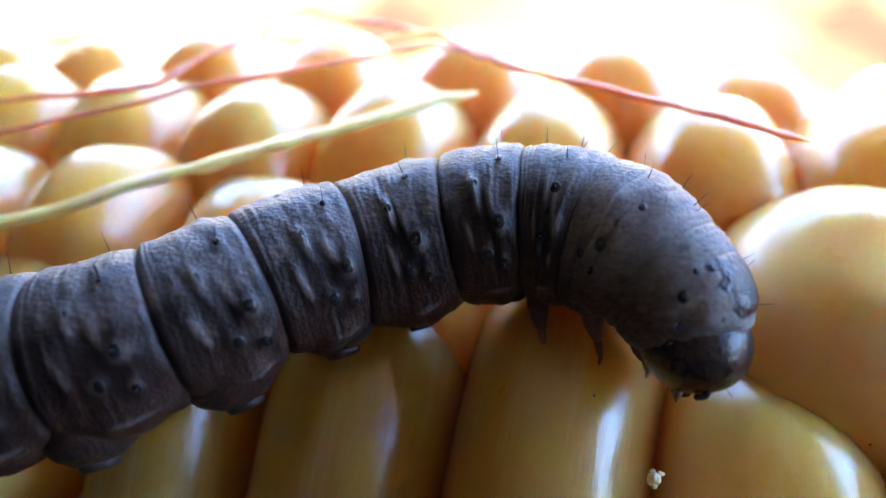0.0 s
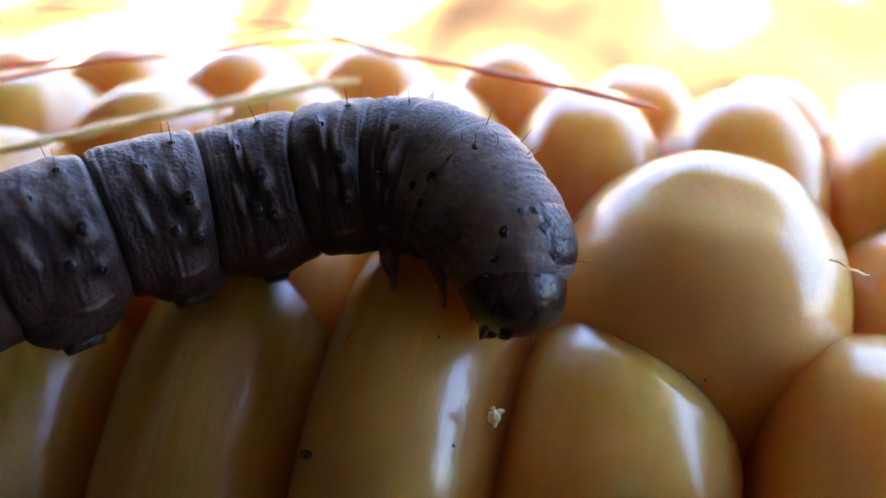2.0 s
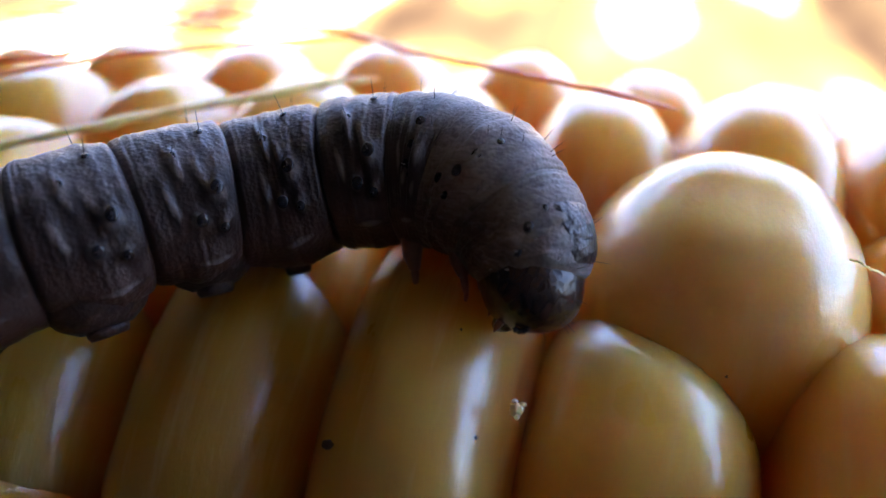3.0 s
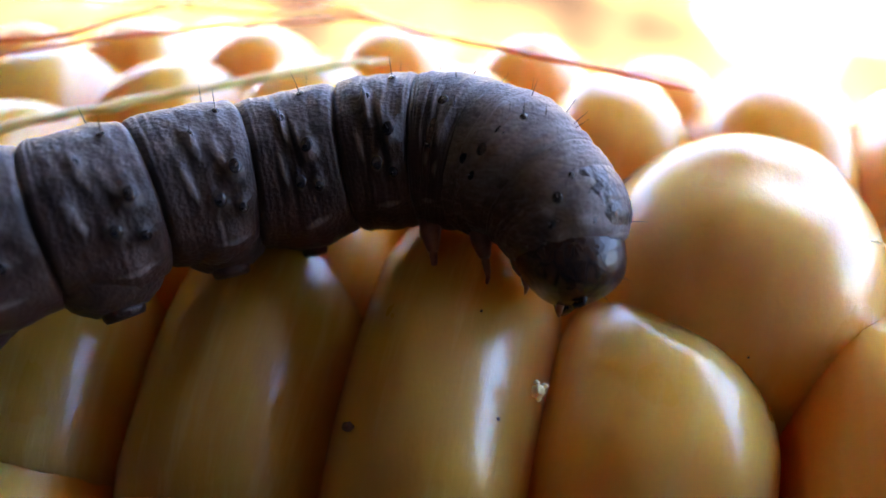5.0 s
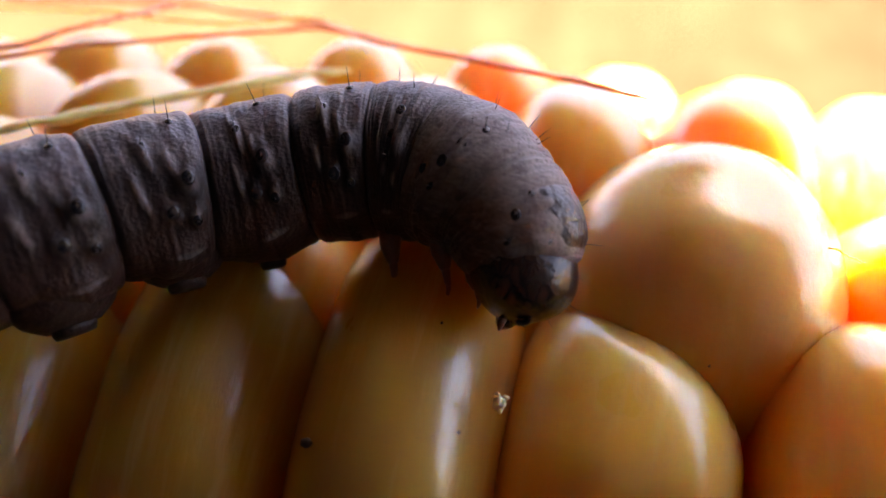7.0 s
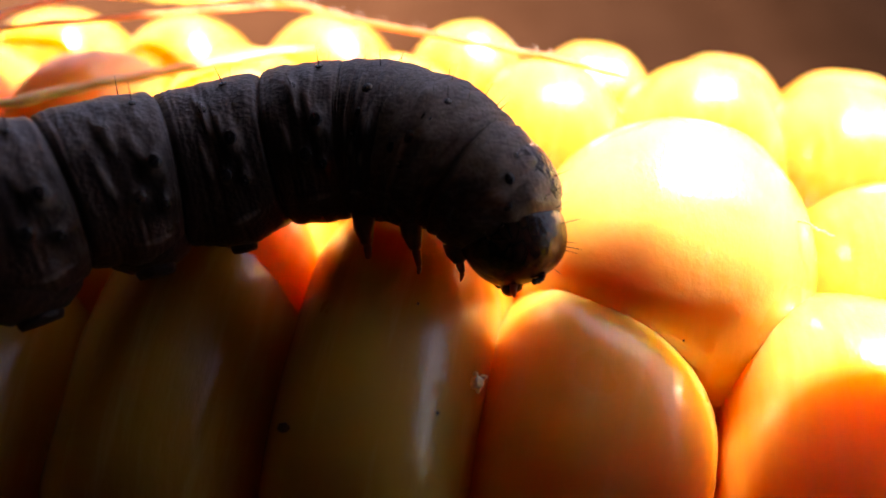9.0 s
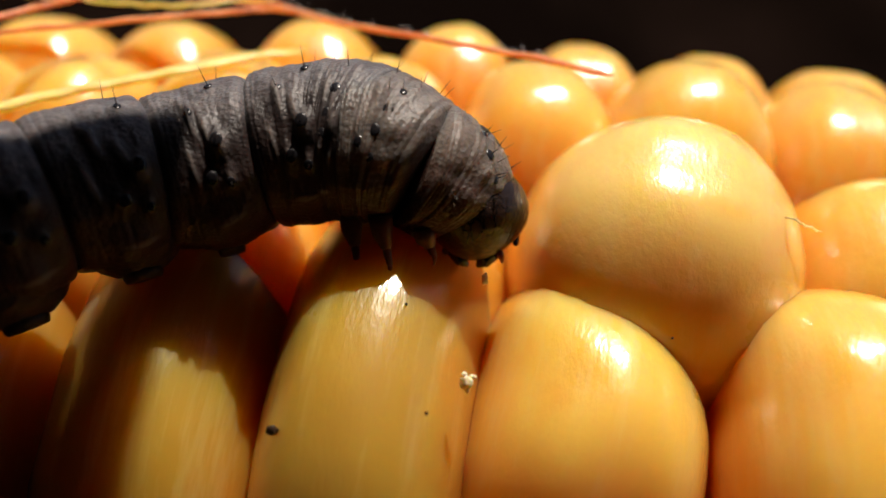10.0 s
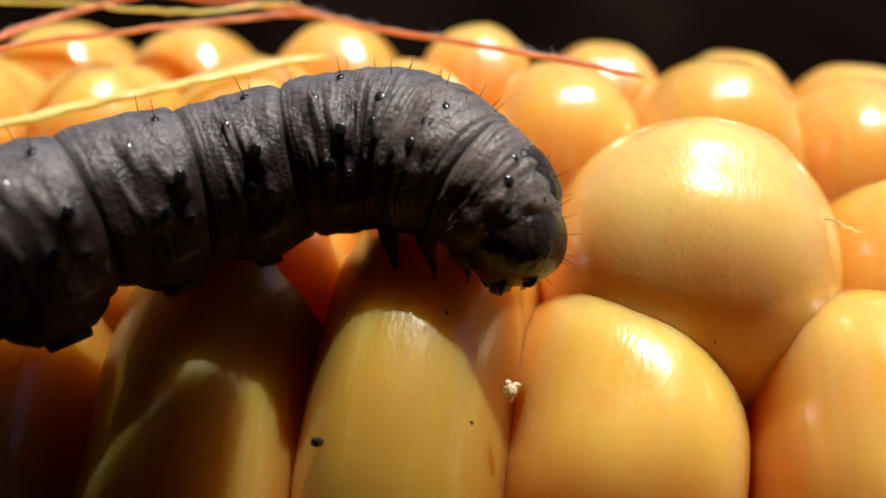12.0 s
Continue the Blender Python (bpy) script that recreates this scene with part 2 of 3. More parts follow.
def part(name, bm, material, parent, label="", at=None):
    """One mesh object under a thing or a part; at: its origin in millimetres, to which the mesh is relative."""
    ob = new(name, mesh_of(name, bm, material))
    ob.parent = parent
    if at is not None:
        ob.location = mm(at)
    return tagged(ob, label)


def thing(name, label, category, group="", kind=""):
    ob = new(name)
    ob.empty_display_size = 0.005
    return tagged(ob, label, category, group, kind)


def tube(points, radii, sides=10, squash=1.0, caps=True, up=(0, 0, 1)):
    """A swept tube through points with a radius at each; squash flattens it along its normal."""
    bm = bmesh.new()
    pts = [Vector(p) for p in points]
    rings = []
    for i, p in enumerate(pts):
        d = (pts[min(i + 1, len(pts) - 1)] - pts[max(i - 1, 0)]).normalized()
        s = d.cross(Vector(up)).normalized()
        n = s.cross(d)
        rings.append([bm.verts.new(p + float(radii[i]) * (math.cos(a) * s + squash * math.sin(a) * n)) for a in (2 * math.pi * k / sides for k in range(sides))])
    for r, q in zip(rings, rings[1:]):
        for k in range(sides):
            bm.faces.new((r[k], r[(k + 1) % sides], q[(k + 1) % sides], q[k]))
    if caps:
        bm.faces.new(rings[0])
        bm.faces.new(rings[-1])
    return bm


def spline(points, n):
    """n points along a Catmull-Rom curve through the given ones."""
    P = [np.array(p, float) for p in points]
    P = [2 * P[0] - P[1]] + P + [2 * P[-1] - P[-2]]
    out = []
    for i in range(n):
        u = i / (n - 1) * (len(P) - 3)
        k = min(int(u), len(P) - 4)
        f = u - k
        a, b, c, d = P[k : k + 4]
        out.append(0.5 * (2 * b + (c - a) * f + (2 * a - 5 * b + 4 * c - d) * f * f + (3 * b - a - 3 * c + d) * f**3))
    return out


def blob(center, size, rings=8, sides=12, turn=None):
    bm = bmesh.new()
    bmesh.ops.create_uvsphere(bm, u_segments=sides, v_segments=rings, radius=1.0)
    m = Matrix.Translation(center) @ (turn or Matrix()) @ Matrix.Diagonal((*size, 1))
    bmesh.ops.transform(bm, matrix=m, verts=bm.verts)
    return bm


# ---- ground ----
def ground():
    bm = bmesh.new()
    bmesh.ops.create_grid(bm, x_segments=60, y_segments=400, size=20000.0)
    for v in bm.verts:
        v.co.z = 0.36 * max(0.0, min(v.co.y, 9000.0) - 250.0) + 2.0 * noise.noise(v.co * 0.004)
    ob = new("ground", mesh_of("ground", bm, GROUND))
    ob.location = (0, 0, -0.0262)
    return tagged(ob, "sunlit weedy ground passing into tan soil and soil painted dark as in shade", "ground", kind="structure")


def slab(name, a, b, thickness, material, label, category):
    """A plain slab with thickness: a and b are lists of its lower and upper edge's two ends."""
    bm = bmesh.new()
    ring = [Vector(p) for p in (*a, *reversed(b))]
    out = (ring[1] - ring[0]).cross(ring[3] - ring[0]).normalized() * thickness
    low = [bm.verts.new(p) for p in ring]
    top = [bm.verts.new(p + out) for p in ring]
    for k in range(4):
        bm.faces.new((low[k], low[(k + 1) % 4], top[(k + 1) % 4], top[k]))
    bm.faces.new(low)
    bm.faces.new(top)
    bmesh.ops.bevel(bm, geom=bm.edges[:], offset=0.5, segments=2, affect="EDGES")
    return tagged(new(name, mesh_of(name, bm, material, False)), label, category, kind="structure")


def wall(name, x0, y0, x1, y1, height, label):
    return slab(name, [(x0, y0, -26.2), (x1, y1, -26.2)], [(x0, y0, height), (x1, y1, height)], 3.0, LIGHT_BLOCK, label, "wall")


ground_sheet = ground()
# unseen slabs added round the cob to keep sky light off its near side
wall("wall_south", 74, -38, -52, -38, 40.0, "plain dark unseen wall added to block light from the near side")
wall("wall_east", 74, -14, 74, -38, 15.0, "plain dark unseen wall added to block light at the tip end of the cob")
wall("wall_west", -52, -38, -52, 20, 92.0, "plain dark unseen wall added to block light at the end of the cob")
slab("ceiling", [(74, -38, 40.5), (-52, -38, 40.5)], [(74, -13.0, 84), (-52, -8.0, 84)], 2.0, LIGHT_BLOCK, "plain dark unseen cover added to block light, sloping over the near side", "ceiling")


# ---- corn cob ----
def on_cob(x, elevation, r):
    """A place over the cob's axis: along it, degrees up from the near horizon, and out from it."""
    e = radians(elevation)
    return Vector((x, -r * math.cos(e), r * math.sin(e)))


def kernel_mesh(seed, power=None, material=None, dent=0.0, slope=0.0):
    """A kernel of unit half-width, crown at z = 0, rounded square in plan, domed on top; slope cuts its far shoulder askew."""
    rng = random.Random(seed)
    bm = bmesh.new()
    rings, sides = 15, 30
    power = power or rng.uniform(2.5, 3.1)
    ox, oy = rng.uniform(-0.12, 0.12), rng.uniform(-0.12, 0.12)
    top = bm.verts.new((ox, oy, 0))
    rows = []
    for i in range(1, rings + 1):
        u = i / rings
        if u < 0.72:
            v = u / 0.72
            w, z = math.sin(v * math.pi / 2) ** (0.92 if power < 3.2 else 0.84), -1.25 * (1 - math.cos(v * math.pi / 2) ** 0.95)
        else:
            v = (u - 0.72) / 0.28
            w, z = 1.0 - 0.16 * v * v, -1.25 - 1.9 * v
        row = []
        for k in range(sides):
            a = 2 * math.pi * k / sides
            c, s = math.cos(a), math.sin(a)
            q = (abs(c) ** power + abs(s) ** power) ** (-1 / power)
            q = 1 + (q - 1) * min(1, w * 1.1)
            n = 1 + 0.04 * noise.noise(Vector((c * 1.3 + seed * 7, s * 1.3, z)))
            row.append(bm.verts.new((c * q * w * n + ox * (1 - w), s * q * w * n + oy * (1 - w), z + 0.05 * noise.noise(Vector((c * w * 2, s * w * 2, seed * 3.1))))))
        rows.append(row)
    for v in bm.verts:
        if v.co.y > 0:
            v.co.y *= 1.0 - slope * max(0.0, v.co.x + 0.45)
        v.co.z -= dent * math.exp(-(((v.co.y + 0.12 + 0.1 * v.co.x) / 0.2) ** 2) - (v.co.x / 0.6) ** 4)
    for k in range(sides):
        bm.faces.new((top, rows[0][k], rows[0][(k + 1) % sides]))
    for r, q in zip(rows, rows[1:]):
        for k in range(sides):
            bm.faces.new((r[k], q[k], q[(k + 1) % sides], r[(k + 1) % sides]))
    bm.faces.new(rows[-1])
    return mesh_of("kernel", bm, material or KERNEL)


def crown(x):
    """How far out the crowns stand: the cob tapers towards its tip."""
    return 22.0 - 0.0025 * max(0.0, x - 16.0) ** 2 - 0.0012 * max(0.0, -8 - x) ** 2


def corn_cob():
    cob = thing("corn_cob", "ripe yellow corn cob with plump glossy kernels, husk removed", "corn cob")
    xs = np.linspace(-46, 40, 30)
    bm = tube([(x, 0, 0) for x in xs], [(crown(x) - 4.2) * (1 if 2 < i < 27 else 0.75 if i in (2, 27) else 0.5) for i, x in enumerate(xs)], 40)
    part("core", bm, CHAFF, cob, "pale chaffy core")
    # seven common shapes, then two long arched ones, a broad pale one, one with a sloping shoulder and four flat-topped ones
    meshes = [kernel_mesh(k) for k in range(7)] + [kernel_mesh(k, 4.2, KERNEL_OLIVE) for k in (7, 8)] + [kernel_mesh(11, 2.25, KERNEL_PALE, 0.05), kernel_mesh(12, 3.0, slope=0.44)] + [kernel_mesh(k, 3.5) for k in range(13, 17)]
    rng = random.Random(5)

    def kernel(x, elev, width, height, lift=0.0, lean=0.0, tip=0.0, turn=0.0, shape=None):
        ob = new("kernel", meshes[rng.randrange(7) if shape is None else shape])
        ob.parent = cob
        r = crown(x) + lift
        m = Matrix.Rotation(radians(90 - elev), 4, "X")
        m = Matrix.Translation(mm(on_cob(x, elev, r))) @ m @ pose(0, 0, 0, tip, lean, turn)
        depth = 0.5 * (width + height) * 0.5
        ob.matrix_local = m @ Matrix.Diagonal((width * 0.555, height * 0.535, depth * 1.2, 1))

    # the two rows on which the larva lies, and the next two over the top
    near = [
        (49.0, [(-13.0, 5.6, 13.6, -0.9, 0, 0), (-6.95, 6.35, 11.4, -0.6, 0, 0), (-1.1, 5.65, 11.2, 0.4, 0, 0), (5.1, 6.6, 9.0, -0.1, 6, 0), (11.2, 6.0, 9.2, 0.8, 0, -4)]),
        (66.0, [(-12.3, 6.0, 7.4, -0.6, 0, 0), (-6.5, 6.0, 7.4, -0.8, 0, 0), (-0.75, 5.8, 7.4, -0.8, 0, 0), (6.75, 8.2, 8.6, 1.65, 0, 0), (14.2, 6.6, 7.4, -0.2, 0, 0)]),
        (83.5, [(-19.8, 5.6, 7.4, -0.2, 0, 0), (-14.3, 5.4, 7.4, -0.3, 0, 0), (-8.6, 5.8, 7.4, 0, 0, 0), (-2.7, 5.8, 7.4, 0.2, 0, 0), (3.1, 5.7, 7.4, 0.55, 0, 0), (8.4, 5.5, 7.4, 0.95, 0, 0), (13.9, 5.7, 7.8, 0.35, 0, 0)]),
        (101.0, [(-18.9, 5.8, 7.4, 0.8, 0, 0), (-13.0, 5.6, 7.4, 0.8, 0, 0), (-6.3, 5.9, 7.4, 1.2, 0, 0), (-0.6, 5.4, 7.4, 1.2, 0, 0), (5.1, 5.3, 7.4, 0.9, 0, 0), (10.5, 5.2, 7.4, 0.75, 0, 0), (16.0, 5.6, 7.4, 0.45, 0, 0)]),
    ]
    for elev, row in near:
        for i, (x, w, h, lift, lean, tip) in enumerate(row):
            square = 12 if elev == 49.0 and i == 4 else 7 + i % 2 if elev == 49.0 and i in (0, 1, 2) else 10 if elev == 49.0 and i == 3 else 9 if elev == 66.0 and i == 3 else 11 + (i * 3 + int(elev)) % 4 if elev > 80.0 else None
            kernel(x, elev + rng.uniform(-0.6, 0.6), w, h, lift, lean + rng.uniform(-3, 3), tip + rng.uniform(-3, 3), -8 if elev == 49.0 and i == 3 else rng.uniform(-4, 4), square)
        for step in (-1, 1):
            x, w, h = (row[0] if step < 0 else row[-1])[:3]
            x += step * w
            while -45 < x < 38:
                w = rng.uniform(5.3, 6.1)
                kernel(x, elev + rng.uniform(-0.8, 0.8), w, h, rng.uniform(-0.2, 0.2), rng.uniform(-4, 4), rng.uniform(-4, 4), rng.uniform(-5, 5))
                x += step * w
    for k in range(16):
        elev = 101.0 + 18.1 * (k + 1)
        x = -44.5 + rng.uniform(-2, 2)
        while x < 38:
            kernel(x, elev + rng.uniform(-0.8, 0.8), 5.9, 7.0, rng.uniform(-0.25, 0.25), rng.uniform(-4, 4), rng.uniform(-4, 4), rng.uniform(-5, 5))
            x += rng.uniform(5.5, 6.1)
    return cob


cob = corn_cob()


# ---- larva ----
SPINE = [(-31.0, -19.8, 11.8), (-26.0, -18.7, 13.6), (-20.5, -17.2, 16.1), (-15.7, -16.7, 18.0), (-11.4, -15.15, 19.15),
         (-8.37, -12.61, 19.92), (-6.25, -11.13, 20.15), (-4.34, -10.54, 20.63), (-2.49, -10.3, 20.94), (-1.2, -10.45, 20.99), (-0.03, -10.94, 20.82),
         (0.88, -11.6, 20.38), (1.52, -12.17, 19.68), (1.87, -12.54, 18.98), (2.0, -12.71, 18.39)]
GIRTH = [(-31, 1.1), (-27, 2.0), (-22, 2.4), (-16, 2.35), (-11.9, 2.15), (-8.2, 2.098), (-5.8, 2.162), (-4.0, 2.183), (-2.2, 2.183), (-0.9, 2.162), (0.05, 2.098), (0.9, 1.864), (1.5, 1.704), (1.82, 1.544), (1.95, 1.385)]
LINE = spline(SPINE, 4000)
DORSAL = Vector((0.05, 0.12, 1)).normalized()


def girth(x):
    return float(np.interp(x, [g[0] for g in GIRTH], [g[1] for g in GIRTH]))


def line_at(i):
    """Place, direction along, side and back of the body at a step of its line."""
    i = max(1, min(len(LINE) - 2, int(round(i))))
    p, d = Vector(LINE[i]), Vector(LINE[i + 1] - LINE[i - 1]).normalized()
    lean = max(0.0, min(1.0, (p.x + 0.6) / 1.8))
    side = d.cross(DORSAL + Vector((0.0, 0.32 * lean, 0.0))).normalized()
    return p, d, side, side.cross(d).normalized()


def step_of(x):
    return int(np.argmin([abs(p[0] - x) for p in LINE]))


def body_segment(larva, x0, x1, seed, material, name, pale=False):
    """One ring of the body, from x0 to x1 on its line, with its creases; its origin lies on the line at x0."""
    rng = random.Random(seed)
    i0, i1 = step_of(x0), step_of(x1)
    over = (i1 - i0) * 0.10
    origin = line_at(i0)[0]
    rings, sides = 84, 84
    bm = bmesh.new()
    uv = bm.loops.layers.uv.new("body")
    fine = 1.7 if pale else 1.0
    calm = 1.2 if pale else 0.6 if x0 > -9.3 else 0.45
    creases = [(0.035, 0.012, 0.026), (0.085 + rng.uniform(-0.008, 0.008), 0.012, 0.028), (0.145 + rng.uniform(-0.01, 0.01), 0.014, 0.022), (0.24 + rng.uniform(-0.02, 0.02), 0.016, 0.015 * fine), (0.36 + rng.uniform(-0.02, 0.02), 0.02, 0.012), (0.57 + rng.uniform(-0.03, 0.03), 0.02, 0.012), (0.95, 0.013, 0.018)]
    if pale:
        creases += [(0.19, 0.014, 0.016), (0.30, 0.016, 0.012), (0.88, 0.016, 0.010)]
    sag = 0.17 if x0 < -4.5 else 0.05
    soft = 0.5 if pale else 1.0 if x0 > -9.3 else 0.75
    grid = []
    for r in range(rings + 1):
        u = -0.10 + 1.2 * r / rings
        i = i0 + u * (i1 - i0)
        p, d, side, back = line_at(i)
        edge = abs(2 * u - 1)
        pinch = 1.0 - (0.022 if pale else 0.075) * min(edge, 1.0) ** 18 - 0.02 * edge * edge - (0.9 * max(0.0, edge - 1.0) if edge > 1 else 0.0)
        row = []
        for k in range(sides):
            a = 2 * math.pi * k / sides - math.pi
            g = girth(p.x) * pinch * (1.0 - 0.12 * max(0.0, (u - 0.55) / 0.45) ** 2 if name == "neck_ring" else 1.0)
            wave = 0.0
            for cu, cw, cd in creases:
                wave -= calm * cd * math.exp(-(((u - cu - 0.02 * math.sin(2 * a + seed) - 0.015 * noise.noise(Vector((a * 2, cu * 9, seed)))) / cw) ** 2)) * (0.55 + 0.45 * math.sin(a * 1.3 + cu * 20))
            for bu, br, wu, wr, bd in MOUNDS:
                wave += 1.35 * soft * bd * math.exp(-(((u - bu) / wu) ** 2) - ((abs(a) - br) / wr) ** 2)
            for bu, br, wu, wr, bd in RIDGES:
                wave += soft * bd * math.exp(-(((u - bu - SLANT * (abs(a) - br)) / wu) ** 2) - ((abs(a) - br) / wr) ** 2)
            wave += sag * math.exp(-(((u - 0.52) / 0.32) ** 2) - ((abs(a) - 2.3) / 0.5) ** 2) - 0.03 * math.exp(-(((abs(a) - 1.78) / 0.09) ** 2))
            q = Vector((u * 6 + seed * 5.3, a * 2.0, seed))
            wave += 0.025 * noise.noise(q) + 0.010 * calm * noise.noise(Vector((u * 22 + seed, a * 2.5, 0.3))) + 0.006 * noise.noise(Vector((u * 16, a * 7, seed * 3.3))) + 0.004 * noise.noise(Vector((u * 34, a * 15, seed * 1.7)))
            low = max(0.0, abs(a) - 1.9) / 1.24
            rr = g * (1 + wave) * (1 - 0.10 * low)
            v = p + rr * (math.sin(a) * side + 1.02 * math.cos(a) * back)
            row.append(bm.verts.new(v - origin))
        grid.append(row)
    for r in range(rings):
        for k in range(sides):
            f = bm.faces.new((grid[r][k], grid[r + 1][k], grid[r + 1][(k + 1) % sides], grid[r][(k + 1) % sides]))
            for lp, (rr, kk) in zip(f.loops, ((r, k), (r + 1, k), (r + 1, k + 1), (r, k + 1))):
                lp[uv].uv = (kk / sides, -0.10 + 1.2 * rr / rings)
    bm.faces.new(grid[0])
    bm.faces.new(grid[-1])
    return part(name, bm, material, larva, at=origin), origin, i0, i1, seed


def on_skin(seg, u, degrees, out=0.0):
    """A place on a ring's skin, relative to its origin, and the way out of it. Degrees from the back, towards the camera's flank."""
    _, origin, i0, i1, _ = seg
    p, d, side, back = line_at(i0 + u * (i1 - i0))
    a = radians(degrees)
    n = (math.sin(a) * side + math.cos(a) * back).normalized()
    taper = 1.0 - 0.12 * max(0.0, (u - 0.55) / 0.45) ** 2 if seg[4] == 22 else 1.0
    return p + (girth(p.x) * taper + out) * n - origin, n, d


def tubercle(seg, u, degrees, size=0.13, hair=0.7, tilt=(0.0, 0.0), wart=0.0):
    """A black raised dot with its bristle, on a ring."""
    q, n, d = on_skin(seg, u, degrees, wart)
    turn = n.to_track_quat("Z", "Y").to_matrix().to_4x4()
    dot = part("tubercle", blob((0, 0, 0), (size, size * 1.2, size * 0.30), 8, 14, turn), TUBERCLE, seg[0], "small glossy black tubercle", at=q)
    if hair:
        way = (n + Vector((tilt[0], 0, tilt[1]))).normalized()
        pts = [n * size * 0.3 + way * 0.75 * hair * f for f in (0, 0.35, 0.7, 1.0)]
        part("bristle", tube(pts, [0.015, 0.012, 0.008, 0.003], 5, up=(0.3, 1, 0.2)), HAIR, dot)


def true_leg(larva, root, foot, label):
    """A jointed pointed leg from the body down to the kernels."""
    root, foot = Vector(root), Vector(foot)
    d = foot - root
    bend = Vector((0.10, -0.10, 0.02)) * d.length
    leg = part("leg", tube([root - d * 0.35, root, root + d * 0.28 + bend * 0.6, root + d * 0.33 + bend * 0.6], [0.34, 0.28, 0.16, 0.11], 12, up=(0, 1, 0)), LEG, larva, label)
    part("shin", tube([root + d * 0.30 + bend * 0.6, root + d * 0.36 + bend * 0.7, root + d * 0.62 + bend, root + d * 0.66 + bend], [0.10, 0.12, 0.085, 0.06], 10, up=(0, 1, 0)), LEG, leg)
    part("claw", tube([root + d * 0.63 + bend, root + d * 0.7 + bend, root + d * 0.9 + bend * 0.5, foot], [0.065, 0.068, 0.04, 0.010], 8, up=(0, 1, 0)), LEG, leg, "dark pointed claw")
    return leg


def proleg(larva, x, size, drop, forward=0.0):
    """A fleshy belly foot: a wrinkled cone with a flat foot pad."""
    p, d, side, back = line_at(step_of(x))
    for s in (1, -1):
        n = (s * side * 0.5 - back).normalized()
        root = p + n * girth(p.x) * 0.30
        reach = girth(p.x) * 0.70 + drop
        pts, rad = [], []
        for i in range(18):
            f = i / 17
            pts.append(root + n * reach * f + d * forward * f)
            rad.append(size * (0.80 + 0.25 * math.sin(f * 2.6) - 0.42 * f ** 4) * (1 + 0.018 * math.sin(f * 31) + 0.05 * noise.noise(Vector((f * 5, x, s)))))
        leg = part("proleg", tube(pts, rad, 18, up=(1, 0.2, 0.1)), PROLEG, larva, "fleshy pinkish-brown belly foot")
        part("foot_pad", tube([pts[-1] - n * 0.1, pts[-1] + n * 0.10, pts[-1] + n * 0.22], [size * 0.40, size * 0.40, size * 0.36], 14, up=(1, 0.2, 0.1)), PROLEG, leg, "flat gripping pad")


def larva_head(larva):
    """The head capsule, facing down, with jaws, feelers and eyes; its origin lies at the neck."""
    neck = Vector((1.84, -12.49, 19.14))
    rng = random.Random(3)
    bm = bmesh.new()
    bmesh.ops.create_uvsphere(bm, u_segments=48, v_segments=32, radius=1.0)
    for v in bm.verts:
        x, y, z = v.co
        # x: front of the face, y: width, z: crown to mouth
        lobe = 1.0 - 0.10 * math.exp(-((y / 0.10) ** 2)) * max(0.0, x * 0.6 + z * 0.7)
        taper = 1.0 - 0.22 * max(0.0, -z) ** 1.6
        v.co = (x * 1.42 * lobe * taper, y * 1.46 * lobe * taper, z * 1.34 * lobe)
    tilt = Matrix.Rotation(radians(22), 4, "Y")
    bmesh.ops.transform(bm, matrix=tilt, verts=bm.verts)
    centre = Vector((-0.17, -0.13, 0.0))
    bmesh.ops.translate(bm, vec=centre, verts=bm.verts)
    head = new("head", mesh_of("head", bm, HEAD))
    head.parent = larva
    head.location = mm(neck)
    tagged(head, "glossy brown netted head capsule bent down to the kernel")
    down = tilt.to_3x3() @ Vector((0, 0, -1))
    front = tilt.to_3x3() @ Vector((1, 0, 0))
    mouth = centre + down * 1.20 + front * 0.05
    part("lip", blob(mouth + front * 0.30 - down * 0.15, (0.22, 0.42, 0.20), 8, 14), LEG, head, "amber upper lip")
    for s in (-1, 1):
        base = mouth + Vector((0, s * 0.42, 0)) + front * 0.12
        part("jaw", tube([base - down * 0.35, base - down * 0.05, base + down * 0.16 - Vector((0, s * 0.14, 0)), base + down * 0.28 - Vector((0, s * 0.30, 0))], [0.28, 0.30, 0.20, 0.06], 10, up=(1, 0, 0)), JAW, head, "black biting jaw")
        base = mouth + Vector((0, s * 0.72, 0)) + front * 0.0 - down * 0.15
        part("feeler", tube([base, base + down * 0.16 + Vector((0, s * 0.08, 0)), base + down * 0.32 + Vector((0.05, s * 0.1, 0))], [0.11, 0.09, 0.03], 8, up=(1, 0, 0)), LEG, head, "short pale feeler")
        for k in range(5):
            w = radians(-30 + 26 * k)
            q = centre + down * (0.62 + 0.18 * math.sin(w)) + front * (0.30 + 0.24 * math.cos(w)) + Vector((0, s * 1.12, 0))
            part("eye", blob(q, (0.085, 0.085, 0.085), 6, 8), TUBERCLE, head, "tiny black eye")
        for k in range(7):
            f = rng.uniform(-0.6, 0.8)
            e = rng.uniform(-0.2, 1.1)
            q = centre + Vector((math.cos(e) * 1.15 * (1 - 0.2 * abs(f)), s * 1.15 * math.cos(f * 1.1) * 0.8, f * 1.25))
            w = (q - centre).normalized()
            part("bristle", tube([q - w * 0.1, q + w * 0.2, q + w * 0.42], [0.013, 0.009, 0.003], 5, up=(0.2, 0.3, 1)), HAIR, head)
    return head


